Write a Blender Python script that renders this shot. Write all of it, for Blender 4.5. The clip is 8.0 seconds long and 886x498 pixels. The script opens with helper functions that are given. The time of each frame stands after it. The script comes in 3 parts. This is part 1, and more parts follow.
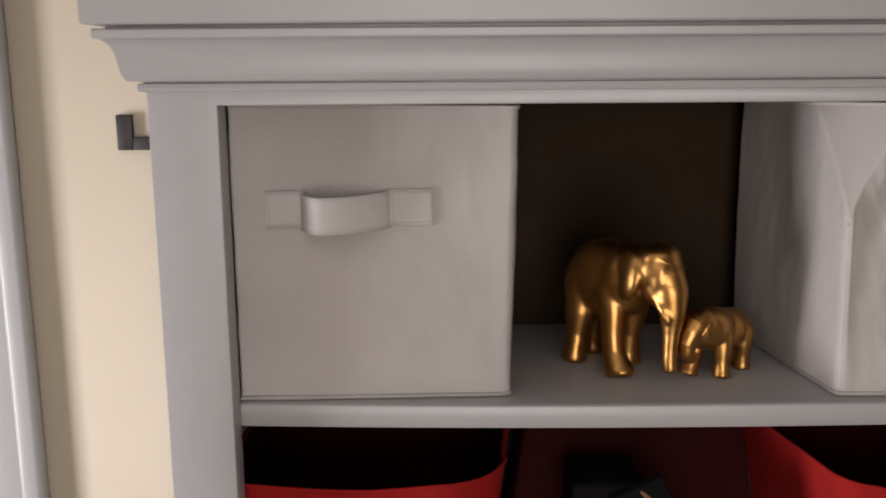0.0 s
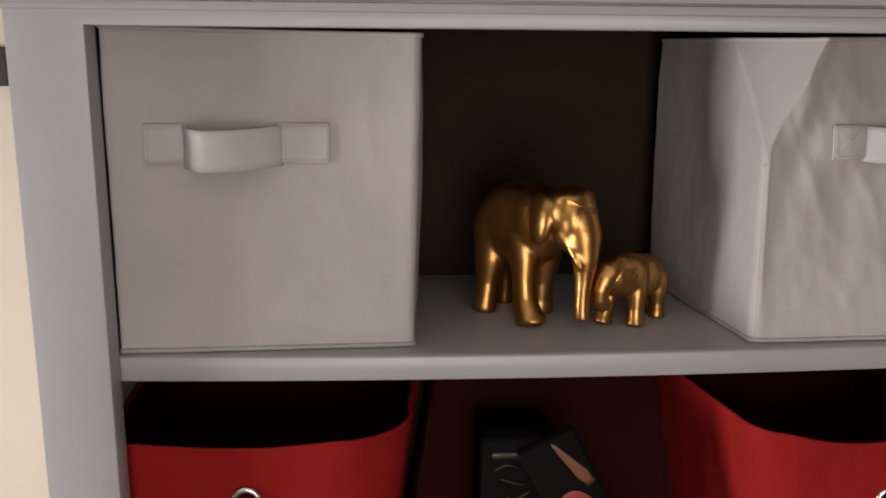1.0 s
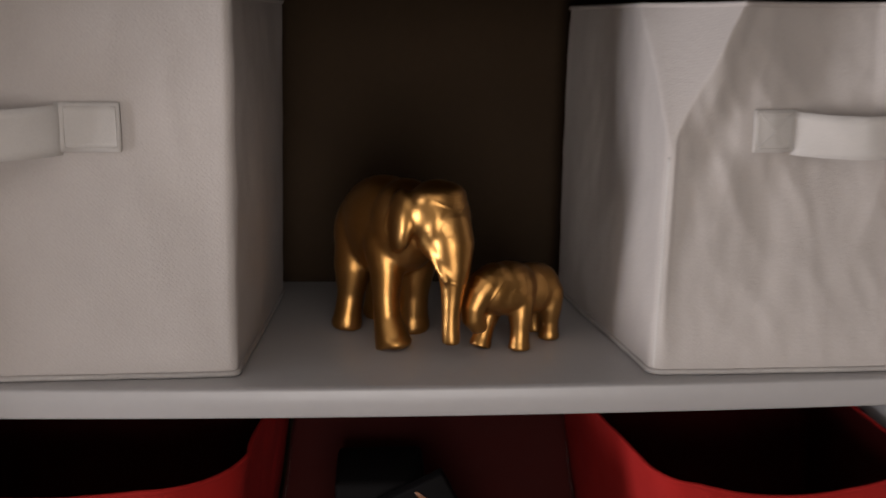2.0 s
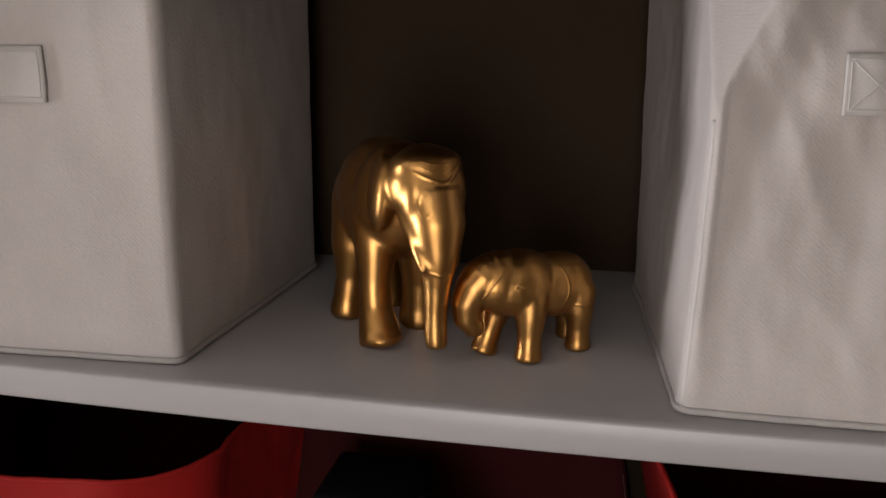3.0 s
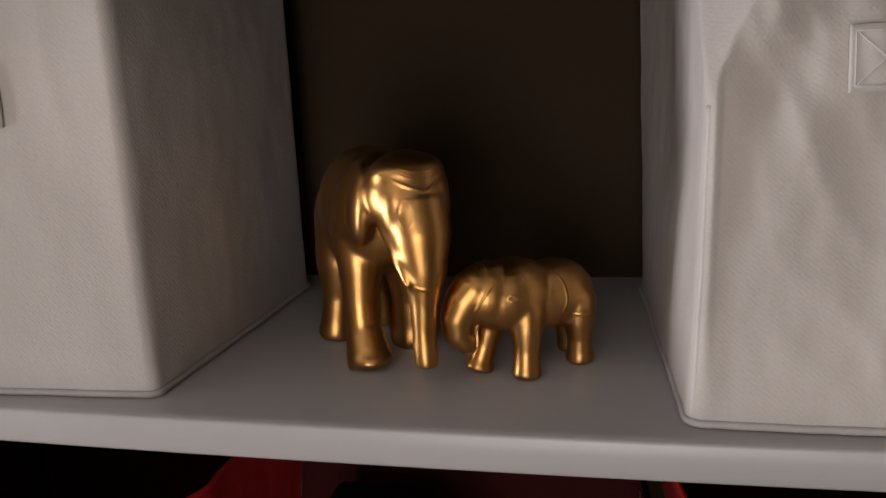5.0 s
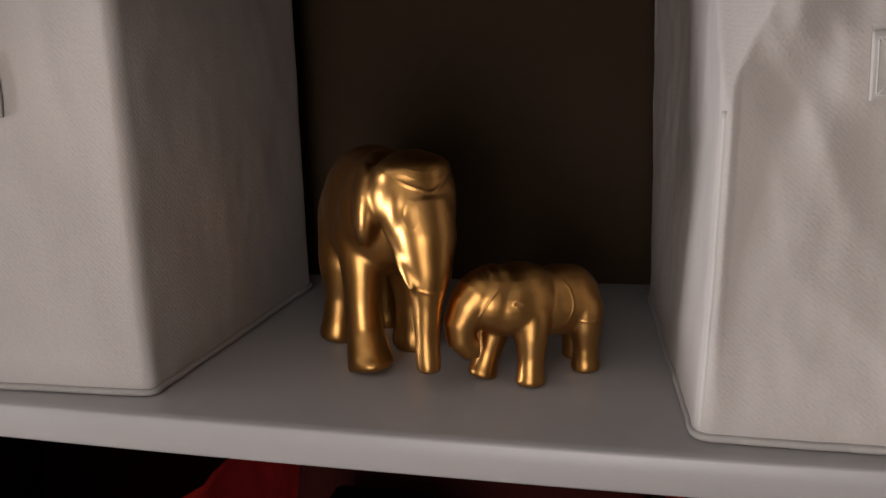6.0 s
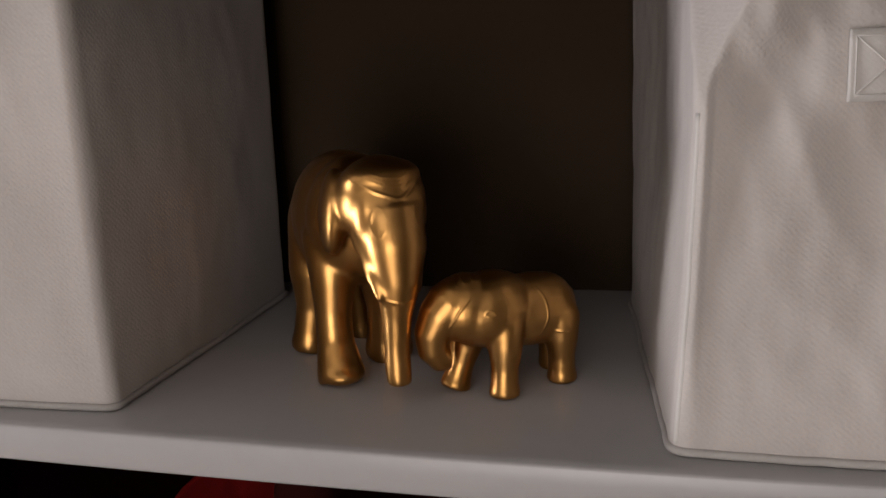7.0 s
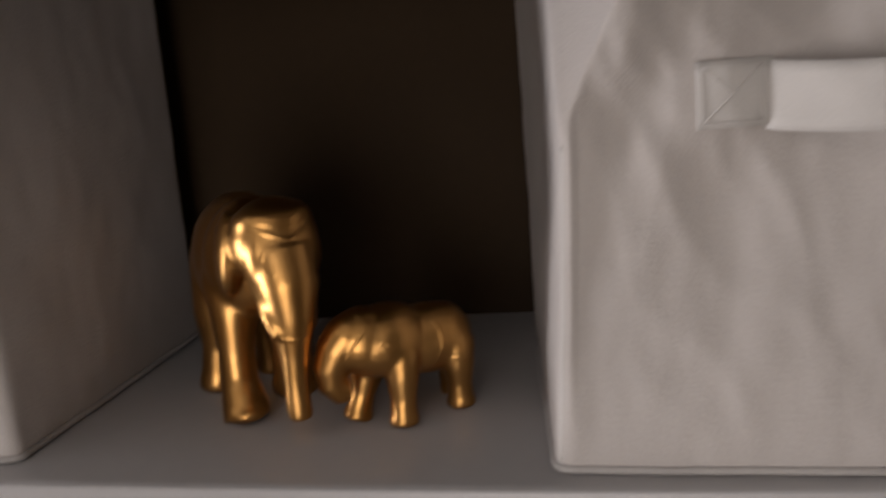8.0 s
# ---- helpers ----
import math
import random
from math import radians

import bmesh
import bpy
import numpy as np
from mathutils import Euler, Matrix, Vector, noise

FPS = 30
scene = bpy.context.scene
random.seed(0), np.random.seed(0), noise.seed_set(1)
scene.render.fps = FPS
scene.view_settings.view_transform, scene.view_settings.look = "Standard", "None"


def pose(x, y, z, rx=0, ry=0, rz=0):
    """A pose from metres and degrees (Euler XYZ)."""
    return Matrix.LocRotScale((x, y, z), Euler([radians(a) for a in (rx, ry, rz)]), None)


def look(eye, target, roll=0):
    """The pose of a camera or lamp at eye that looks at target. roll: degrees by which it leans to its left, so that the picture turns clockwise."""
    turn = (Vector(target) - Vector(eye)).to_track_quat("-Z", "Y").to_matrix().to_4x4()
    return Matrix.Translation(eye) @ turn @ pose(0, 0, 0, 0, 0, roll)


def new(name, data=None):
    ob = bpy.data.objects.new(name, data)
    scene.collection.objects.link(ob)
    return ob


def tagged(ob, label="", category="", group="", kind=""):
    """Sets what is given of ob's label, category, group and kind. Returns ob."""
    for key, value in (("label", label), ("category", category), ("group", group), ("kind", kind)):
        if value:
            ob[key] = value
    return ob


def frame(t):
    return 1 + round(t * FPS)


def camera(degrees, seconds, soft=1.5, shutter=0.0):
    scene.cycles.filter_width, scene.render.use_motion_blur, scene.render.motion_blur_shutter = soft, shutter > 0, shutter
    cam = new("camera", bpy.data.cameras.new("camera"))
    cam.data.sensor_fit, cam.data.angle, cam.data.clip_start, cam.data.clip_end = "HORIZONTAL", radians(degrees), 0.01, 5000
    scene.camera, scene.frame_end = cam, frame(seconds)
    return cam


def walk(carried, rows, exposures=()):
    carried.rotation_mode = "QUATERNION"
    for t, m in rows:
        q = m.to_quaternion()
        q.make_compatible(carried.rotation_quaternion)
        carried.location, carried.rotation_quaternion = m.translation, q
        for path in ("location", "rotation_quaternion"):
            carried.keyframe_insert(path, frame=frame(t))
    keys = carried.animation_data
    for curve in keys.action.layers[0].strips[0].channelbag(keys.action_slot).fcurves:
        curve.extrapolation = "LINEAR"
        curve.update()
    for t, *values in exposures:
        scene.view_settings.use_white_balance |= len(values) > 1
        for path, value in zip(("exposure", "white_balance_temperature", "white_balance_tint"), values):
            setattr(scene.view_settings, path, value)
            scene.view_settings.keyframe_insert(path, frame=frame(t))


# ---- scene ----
cam = camera(52.4, 8.0, soft=1.6, shutter=0.3)
PATH = [
    (0, (0.195, -0.831, 1.729), (0.2, 1.134, 1.355), -0.4),
    (0.2, (0.168, -0.82, 1.722), (0.18, 1.143, 1.339), -0.1),
    (0.5, (0.172, -0.797, 1.713), (0.266, 1.158, 1.299), 0.2),
    (0.7, (0.195, -0.79, 1.7), (0.369, 1.159, 1.286), 0.8),
    (1, (0.224, -0.78, 1.695), (0.382, 1.163, 1.248), 0.5),
    (1.2, (0.244, -0.777, 1.682), (0.505, 1.157, 1.244), 0.8),
    (1.5, (0.28, -0.746, 1.688), (0.655, 1.163, 1.222), 1.4),
    (1.7, (0.364, -0.728, 1.659), (0.578, 1.221, 1.262), 0.3),
    (2, (0.371, -0.636, 1.681), (0.516, 1.3, 1.201), 0.9),
    (2.2, (0.445, -0.581, 1.68), (0.408, 1.346, 1.145), 0.7),
    (3.3, (0.561, -0.477, 1.652), (0.126, 1.392, 1.09), -0.7),
    (3.5, (0.563, -0.48, 1.651), (0.135, 1.39, 1.084), -1.0),
    (4, (0.581, -0.47, 1.653), (0.153, 1.402, 1.095), -1.2),
    (4.5, (0.592, -0.458, 1.65), (0.177, 1.422, 1.109), -2.4),
    (5, (0.574, -0.442, 1.643), (0.097, 1.43, 1.125), -3.8),
    (6.5, (0.571, -0.422, 1.641), (0.083, 1.447, 1.124), -2.2),
    (7, (0.583, -0.41, 1.639), (0.099, 1.462, 1.129), -2.9),
    (7.2, (0.573, -0.419, 1.627), (0.117, 1.474, 1.168), -2.3),
    (7.5, (0.595, -0.409, 1.65), (0.066, 1.469, 1.212), -4.9),
    (7.8, (0.606, -0.412, 1.639), (0.126, 1.457, 1.114), -4.9),
    (8, (0.621, -0.417, 1.649), (0.245, 1.489, 1.173), -5.0),
]
walk(cam, [(t, look(eye, target, roll)) for t, eye, target, roll in PATH],
     exposures=((0.0, 0.30), (0.5, 0.30), (1.0, 0.25), (1.5, 0.17), (2.2, 0.24), (3.5, 0.34), (5.0, 0.30), (7.0, 0.27), (8.0, 0.18)))

# ---- world and light ----
world = bpy.data.worlds.new("world")
scene.world = world
world.use_nodes = True
sky = world.node_tree.nodes.new("ShaderNodeTexSky")
sky.sky_type, sky.sun_disc = "NISHITA", False
sky.sun_elevation, sky.sun_rotation = radians(40), radians(200)
world.node_tree.links.new(sky.outputs[0], world.node_tree.nodes["Background"].inputs[0])
world.node_tree.nodes["Background"].inputs[1].default_value = 0.08


def window_light(name, eye, target, width, height, watts, colour):
    lamp = bpy.data.lights.new(name, "AREA")
    lamp.shape, lamp.size, lamp.size_y, lamp.energy, lamp.color = "RECTANGLE", width, height, watts, colour
    ob = new(name, lamp)
    ob.matrix_world = look(eye, target)
    return ob


window_light("unseen_window_daylight", (-1.88, -0.62, 1.08), (0.0, -0.62, 1.08), 0.5, 1.1, 48, (0.950, 0.920, 0.970))
# soft frontal fill added from the south; the window there is invented
window_light("unseen_window_daylight", (0.44, -2.58, 1.25), (0.44, 0.0, 1.25), 1.2, 1.7, 25, (1.0, 0.925, 0.912))


# ---- materials ----
def mat(name, colour, rough=0.5, metal=0.0, spread=0.08, size=6.0, grain=180.0, bump=0.1, depth=0.001, weave=0.0, warm=None, rough_spread=0.08, shine=0.5):
    """A surface with slow blotches, a fine grain, and a woven relief where weave (radians a metre) is given."""
    m = bpy.data.materials.new(name)
    m.use_nodes = True
    nt = m.node_tree
    b = nt.nodes["Principled BSDF"]
    b.inputs["Metallic"].default_value = metal
    b.inputs["Specular IOR Level"].default_value = shine
    tc = nt.nodes.new("ShaderNodeTexCoord")

    def noise_node(scale, detail=4.0):
        n = nt.nodes.new("ShaderNodeTexNoise")
        n.inputs["Scale"].default_value, n.inputs["Detail"].default_value = scale, detail
        nt.links.new(tc.outputs["Object"], n.inputs["Vector"])
        return n

    big, fine = noise_node(size), noise_node(grain, 2.0)
    mix = nt.nodes.new("ShaderNodeMix")
    mix.data_type = "RGBA"
    other = warm or tuple(c * (1 - 2 * spread) for c in colour)
    mix.inputs["A"].default_value, mix.inputs["B"].default_value = (*colour, 1), (*other, 1)
    ramp = nt.nodes.new("ShaderNodeMapRange")
    ramp.inputs["From Min"].default_value, ramp.inputs["From Max"].default_value = 0.35, 0.7
    nt.links.new(big.outputs["Fac"], ramp.inputs["Value"])
    nt.links.new(ramp.outputs["Result"], mix.inputs["Factor"])
    speck = nt.nodes.new("ShaderNodeMix")
    speck.data_type, speck.blend_type = "RGBA", "MULTIPLY"
    speck.inputs["Factor"].default_value = min(1.0, spread * 2)
    nt.links.new(mix.outputs["Result"], speck.inputs["A"])
    nt.links.new(fine.outputs["Fac"], speck.inputs["B"])
    nt.links.new(speck.outputs["Result"], b.inputs["Base Color"])
    r = nt.nodes.new("ShaderNodeMapRange")
    r.inputs["To Min"].default_value, r.inputs["To Max"].default_value = max(0.02, rough - rough_spread), min(1, rough + rough_spread)
    nt.links.new(noise_node(size * 5).outputs["Fac"], r.inputs["Value"])
    nt.links.new(r.outputs["Result"], b.inputs["Roughness"])
    bp = nt.nodes.new("ShaderNodeBump")
    bp.inputs["Strength"].default_value, bp.inputs["Distance"].default_value = bump, depth
    height = fine.outputs["Fac"]
    if weave:
        waves = []
        drift = noise_node(60)
        for up in (1, -1):
            dot = nt.nodes.new("ShaderNodeVectorMath")
            dot.operation = "DOT_PRODUCT"
            dot.inputs[1].default_value = (weave, weave, weave * up)
            wave = nt.nodes.new("ShaderNodeMath")
            wave.operation = "SINE"
            nt.links.new(tc.outputs["Object"], dot.inputs[0])
            sway = nt.nodes.new("ShaderNodeMath")
            sway.operation = "MULTIPLY_ADD"
            sway.inputs[1].default_value = 5.0
            nt.links.new(drift.outputs["Fac"], sway.inputs[0])
            nt.links.new(dot.outputs["Value"], sway.inputs[2])
            nt.links.new(sway.outputs[0], wave.inputs[0])
            waves.append(wave)
        mul = nt.nodes.new("ShaderNodeMath")
        mul.operation = "MULTIPLY_ADD"
        mul.inputs[1].default_value = 0.85
        nt.links.new(waves[1].outputs[0], mul.inputs[0])
        nt.links.new(waves[0].outputs[0], mul.inputs[2])
        add = nt.nodes.new("ShaderNodeMath")
        add.operation = "MULTIPLY_ADD"
        add.inputs[1].default_value = 0.065
        nt.links.new(mul.outputs[0], add.inputs[0])
        nt.links.new(fine.outputs["Fac"], add.inputs[2])
        height = add.outputs[0]
    nt.links.new(height, bp.inputs["Height"])
    nt.links.new(bp.outputs["Normal"], b.inputs["Normal"])
    return m


GREY = mat("grey_paint", (0.3410, 0.3280, 0.3210), 0.33, spread=0.03, size=4, grain=90, bump=0.12, depth=0.0006)
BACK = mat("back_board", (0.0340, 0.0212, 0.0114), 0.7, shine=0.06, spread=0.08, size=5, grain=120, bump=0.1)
CREAM = mat("cream_fabric", (0.4315, 0.3941, 0.3680), 0.85, spread=0.05, size=9, grain=500, bump=0.5, depth=0.0005, weave=1800, shine=0.2)
STRAP = mat("cream_strap", (0.4768, 0.4507, 0.4246), 0.8, spread=0.05, size=14, grain=600, bump=0.3, depth=0.0005, weave=2100, shine=0.2)
PIPING = mat("cream_piping", (0.3863, 0.3602, 0.3384), 0.85, spread=0.08, size=20, grain=400, bump=0.3)
RED = mat("red_fabric", (0.2784, 0.0070, 0.0052), 0.85, spread=0.08, size=9, grain=500, bump=0.3, depth=0.0006, weave=1800, shine=0.2)
# shade of the recess between the red bins, put into a dark red
RECESS_SHADE = mat("recess_shade_red", (0.0255, 0.0030, 0.0024), 0.9, shine=0.1, spread=0.08, size=9, grain=500, bump=0.3, depth=0.0006)
# red lining, with the shade inside the bins put into its colour
SHADED_LINING = mat("red_lining_in_shade", (0.040, 0.003, 0.003), 0.9, shine=0.05, spread=0.1, size=9, grain=400, bump=0.2)
CHROME = mat("chrome", (0.72, 0.70, 0.68), 0.18, 1.0, spread=0.03, size=40, grain=300, bump=0.03)
GOLD = mat("gold_paint", (0.53, 0.282, 0.092), 0.33, 1.0, spread=0.03, size=38, grain=220, bump=0.012, depth=0.0004, warm=(0.46, 0.235, 0.068), rough_spread=0.06)
WALL = mat("cream_wall_paint", (0.4776, 0.4111, 0.3132), 0.7, spread=0.02, size=1.5, grain=160, bump=0.15, depth=0.0008)
TRIM = mat("white_gloss_paint", (0.3609, 0.3557, 0.3527), 0.35, spread=0.02, size=3, grain=90, bump=0.08)
IRON = mat("black_iron", (0.035, 0.03, 0.028), 0.5, 0.3, spread=0.1, size=30, grain=250, bump=0.15)
CARD = mat("black_card", (0.0042, 0.0036, 0.0036), 0.7, shine=0.06, spread=0.1, size=12, grain=200, bump=0.05)
PRINT_GREY = mat("grey_print", (0.022, 0.018, 0.015), 0.5, spread=0.1, size=40, grain=200, bump=0.02)
PRINT_BROWN = mat("brown_print", (0.020, 0.012, 0.006), 0.5, spread=0.1, size=40, grain=200, bump=0.02)
PRINT_ORANGE = mat("orange_print", (0.1500, 0.0480, 0.0072), 0.5, spread=0.1, size=40, grain=200, bump=0.02)
PRINT_RED = mat("red_print", (0.2475, 0.0165, 0.0083), 0.4, spread=0.1, size=40, grain=200, bump=0.02)
FLOOR = mat("oak_boards", (0.20, 0.125, 0.07), 0.45, spread=0.15, size=3, grain=60, bump=0.15)
CEILING = mat("ceiling_paint", (0.75, 0.74, 0.72), 0.8, spread=0.02, size=2, grain=120, bump=0.1)


# ---- building helpers ----
def thing(name, at, label, category, group="", kind=""):
    ob = new(name)
    ob.location = at
    ob.empty_display_size = 0.05
    bpy.context.view_layer.update()
    return tagged(ob, label, category, group, kind)


def origin_of(ob):
    p = Vector(ob.location)
    while ob.parent:
        ob = ob.parent
        p += ob.location
    return p


def part(name, bm, material, parent=None, label="", smooth=True):
    """One mesh object from a bmesh in world metres, under a thing or a part."""
    me = bpy.data.meshes.new(name)
    if parent:
        bmesh.ops.translate(bm, verts=bm.verts, vec=-origin_of(parent))
    bmesh.ops.recalc_face_normals(bm, faces=bm.faces)
    bm.to_mesh(me)
    bm.free()
    me.materials.append(material)
    for p in me.polygons:
        p.use_smooth = smooth
    ob = new(name, me)
    if parent:
        ob.parent = parent
    if label:
        ob["label"] = label
    return ob


def slab(bm, x0, x1, y0, y1, z0, z1, bevel=0.0015):
    made = bmesh.ops.create_cube(bm, size=1)["verts"]
    for v in made:
        v.co = Vector(((x0 + x1) / 2 + v.co.x * (x1 - x0), (y0 + y1) / 2 + v.co.y * (y1 - y0), (z0 + z1) / 2 + v.co.z * (z1 - z0)))
    if bevel:
        edges = list({e for v in made for e in v.link_edges})
        bmesh.ops.bevel(bm, geom=edges, offset=bevel, segments=2, profile=0.5, affect="EDGES")
    return bm


def box(x0, x1, y0, y1, z0, z1, bevel=0.0015):
    return slab(bmesh.new(), x0, x1, y0, y1, z0, z1, bevel)


def tube(bm, points, radii, sides=12, flat=1.0, closed=False):
    """A tapered tube through points; radii one number or one for each point."""
    pts = [Vector(p) for p in points]
    n = len(pts)
    if not hasattr(radii, "__len__"):
        radii = [radii] * n
    rings = []
    u = None
    for i, p in enumerate(pts):
        a = pts[(i - 1) % n] if (i or closed) else p
        b = pts[(i + 1) % n] if (i < n - 1 or closed) else p
        d = (b - a).normalized()
        if u is None:
            u = d.cross(Vector((0, 0, 1)) if abs(d.z) < 0.9 else Vector((0, 1, 0)))
        u = (u - d * u.dot(d)).normalized()
        w = u.cross(d)
        rings.append([bm.verts.new(p + radii[i] * (math.cos(k * math.tau / sides) * u + flat * math.sin(k * math.tau / sides) * w)) for k in range(sides)])
    for i in range(n if closed else n - 1):
        r, s = rings[i], rings[(i + 1) % n]
        for k in range(sides):
            bm.faces.new((r[k], r[(k + 1) % sides], s[(k + 1) % sides], s[k]))
    if not closed:
        bm.faces.new(rings[0])
        bm.faces.new(rings[-1])
    return bm


def blob(bm, at, radii, turn=None, seg=24):
    m = Matrix.Translation(at) @ (turn or Matrix()) @ Matrix.Diagonal((*radii, 1))
    bmesh.ops.create_uvsphere(bm, u_segments=seg, v_segments=seg // 2, radius=1, matrix=m)
    return bm


def smoothstep(a, b, x):
    k = min(1.0, max(0.0, (x - a) / (b - a)))
    return k * k * (3 - 2 * k)


# ---- the room ----
X0, X1, Y0, Y1, TOP = -1.9, 3.7, -2.6, 0.315, 2.5
floor = tagged(part("floor", box(X0 - 0.1, X1 + 0.1, Y0 - 0.1, Y1 + 0.1, -0.08, 0, 0), FLOOR), "brown wooden floor of a small room", "floor", kind="structure")
ceiling = tagged(part("ceiling", box(X0 - 0.1, X1 + 0.1, Y0 - 0.1, Y1 + 0.1, TOP, TOP + 0.1, 0), CEILING), "plain white painted ceiling", "ceiling", kind="structure")
wall_north = tagged(part("wall_north", box(X0 - 0.1, X1 + 0.1, Y1, Y1 + 0.1, 0, TOP, 0), WALL), "cream yellow painted wall behind the bookcase", "wall", kind="structure")


def wall_with_opening(name, fixed, a0, a1, w0, w1, z0, z1, across):
    bm = bmesh.new()
    for p0, p1, q0, q1 in ((a0, w0, 0, TOP), (w1, a1, 0, TOP), (w0, w1, 0, z0), (w0, w1, z1, TOP)):
        if across:
            slab(bm, fixed - 0.1, fixed, p0, p1, q0, q1, 0)
        else:
            slab(bm, p0, p1, fixed - 0.1, fixed, q0, q1, 0)
    return tagged(part(name, bm, WALL), "cream painted wall with an opening for an unseen window", "wall", kind="structure")


wall_with_opening("wall_west", X0, Y0, Y1, -0.89, -0.35, 0.51, 1.65, True)
wall_east = tagged(part("wall_east", box(X1, X1 + 0.1, Y0, Y1, 0, TOP, 0), WALL), "plain cream painted wall", "wall", kind="structure")
wall_with_opening("wall_south", Y0, X0 - 0.1, X1 + 0.1, -0.19, 1.07, 0.37, 2.13, False)

# door casing on the wall beside the bookcase: flat board, rounded inner edge, back band
bm = box(-0.437, -0.344, Y1 - 0.016, Y1, 0.0, 2.12, 0.004)
slab(bm, -0.367, -0.339, Y1 - 0.028, Y1, 0.0, 2.12, 0.006)
trim = tagged(part("trim", bm, TRIM), "white painted door casing on the wall", "door casing", kind="structure")

# dark hinge leaf on the casing
hinge = thing("door_hinge", (-0.395, Y1 - 0.024, 1.125), "dark bronze hinge leaf screwed to the white casing", "hinge")
part("leaf", box(-0.420, -0.374, Y1 - 0.0275, Y1 - 0.0163, 1.085, 1.165, 0.001), IRON, hinge)
bm = bmesh.new()
tube(bm, [(-0.397, Y1 - 0.030, 1.083), (-0.397, Y1 - 0.030, 1.167)], 0.005, 12)
part("knuckle", bm, IRON, hinge)

# black bracket fixed to the wall
bracket = thing("wall_bracket", (-0.19, Y1, 1.65), "small black iron bracket fixed to the cream wall", "bracket")
part("upright", box(-0.2105, -0.1905, Y1 - 0.009, Y1 - 0.001, 1.642, 1.686, 0.0012), IRON, bracket)
part("foot", box(-0.1901, -0.145, Y1 - 0.009, Y1 - 0.001, 1.642, 1.6585, 0.0012), IRON, bracket)

# ---- the bookcase ----
W = 0.845            # clear width between the stiles
FRONT = -0.031       # face of the stiles
RAIL_Z = 1.706       # underside of the top rail
SIDE = 0.062         # width of a stile


def shelf_z(x):
    """Top of the sagging shelf."""
    return 1.4205 - 0.005 * (1 - ((x - W / 2) / (W / 2)) ** 2)


bookcase = thing("bookcase", (W / 2, 0.14, 0), "grey painted wooden bookcase with a moulded cornice", "bookcase")


def face_frame():
    """Both stiles and the top rail, flush and painted as one."""
    bm = bmesh.new()
    outline = ((-SIDE, 0.0), (0.0, 0.0), (0.0, RAIL_Z), (W, RAIL_Z), (W, 0.0), (W + SIDE, 0.0), (W + SIDE, 1.7225), (-SIDE, 1.7225))
    front = [bm.verts.new((x, FRONT, z)) for x, z in outline]
    rear = [bm.verts.new((x, -0.002, z)) for x, z in outline]
    bm.faces.new(front)
    bm.faces.new(rear)
    for k in range(8):
        bm.faces.new((front[k], front[(k + 1) % 8], rear[(k + 1) % 8], rear[k]))
    bmesh.ops.recalc_face_normals(bm, faces=bm.faces)
    bmesh.ops.bevel(bm, geom=[e for e in bm.edges if abs(e.verts[0].co.y - FRONT) < 1e-6 and abs(e.verts[1].co.y - FRONT) < 1e-6], offset=0.0022, segments=2, profile=0.5, affect="EDGES")
    ob = part("face_frame", bm, GREY, bookcase)
    ob.data.set_sharp_from_angle(angle=radians(40))


face_frame()
for x0, x1 in ((-SIDE + 0.006, -0.034), (W + 0.004, W + SIDE - 0.006)):
    side = part("side_panel", box(x0, x1, -0.0015, 0.303, 0.0, 1.755, 0.001), GREY, bookcase)
    if x0 > 0:
        bm = bmesh.new()
        blob(bm, (x0, 0.039, 1.350), (0.0012, 0.0026, 0.0026), seg=12)
        part("shelf_pin_hole", bm, CARD, side)
# underside is out of view; dark back colour puts shade over the elephants
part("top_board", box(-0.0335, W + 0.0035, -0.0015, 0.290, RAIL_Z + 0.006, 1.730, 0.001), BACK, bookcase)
part("back_panel", box(-0.0335, W + 0.0035, 0.2915, 0.3, 0.02, 1.73, 0.0005), BACK, bookcase)


def cornice():
    """Bead, ogee, fillet and top slab run round the front and both ends, with mitred corners."""
    prof = [(0.0, 1.7180), (0.0042, 1.7187), (0.0055, 1.7215), (0.0050, 1.7252), (0.0012, 1.7260), (0.0012, 1.7270), (0.0115, 1.7276), (0.0138, 1.7305), (0.0157, 1.7345),
            (0.0165, 1.7400), (0.0175, 1.7460), (0.0190, 1.7520), (0.0212, 1.7570), (0.0245, 1.7608), (0.0278, 1.7623), (0.0312, 1.7632), (0.0320, 1.7650), (0.0320, 1.7698),
            (0.0305, 1.7711), (0.0230, 1.7713), (0.0230, 1.7737), (0.0365, 1.7742), (0.0385, 1.7760), (0.0385, 1.7985), (0.0365, 1.8005), (-0.02, 1.8005)]
    bm = bmesh.new()
    rows = []
    for o, z in prof:
        rows.append([bm.verts.new(p) for p in ((-SIDE - o, 0.30, z), (-SIDE - o, FRONT - o, z), (W + SIDE + o, FRONT - o, z), (W + SIDE + o, 0.30, z))])
    for a, b in zip(rows, rows[1:]):
        for k in range(3):
            bm.faces.new((a[k], a[k + 1], b[k + 1], b[k]))
    bm.faces.new(rows[-1])
    ob = part("cornice", bm, GREY, bookcase)
    ob.data.set_sharp_from_angle(angle=radians(28))
    return ob


cornice()


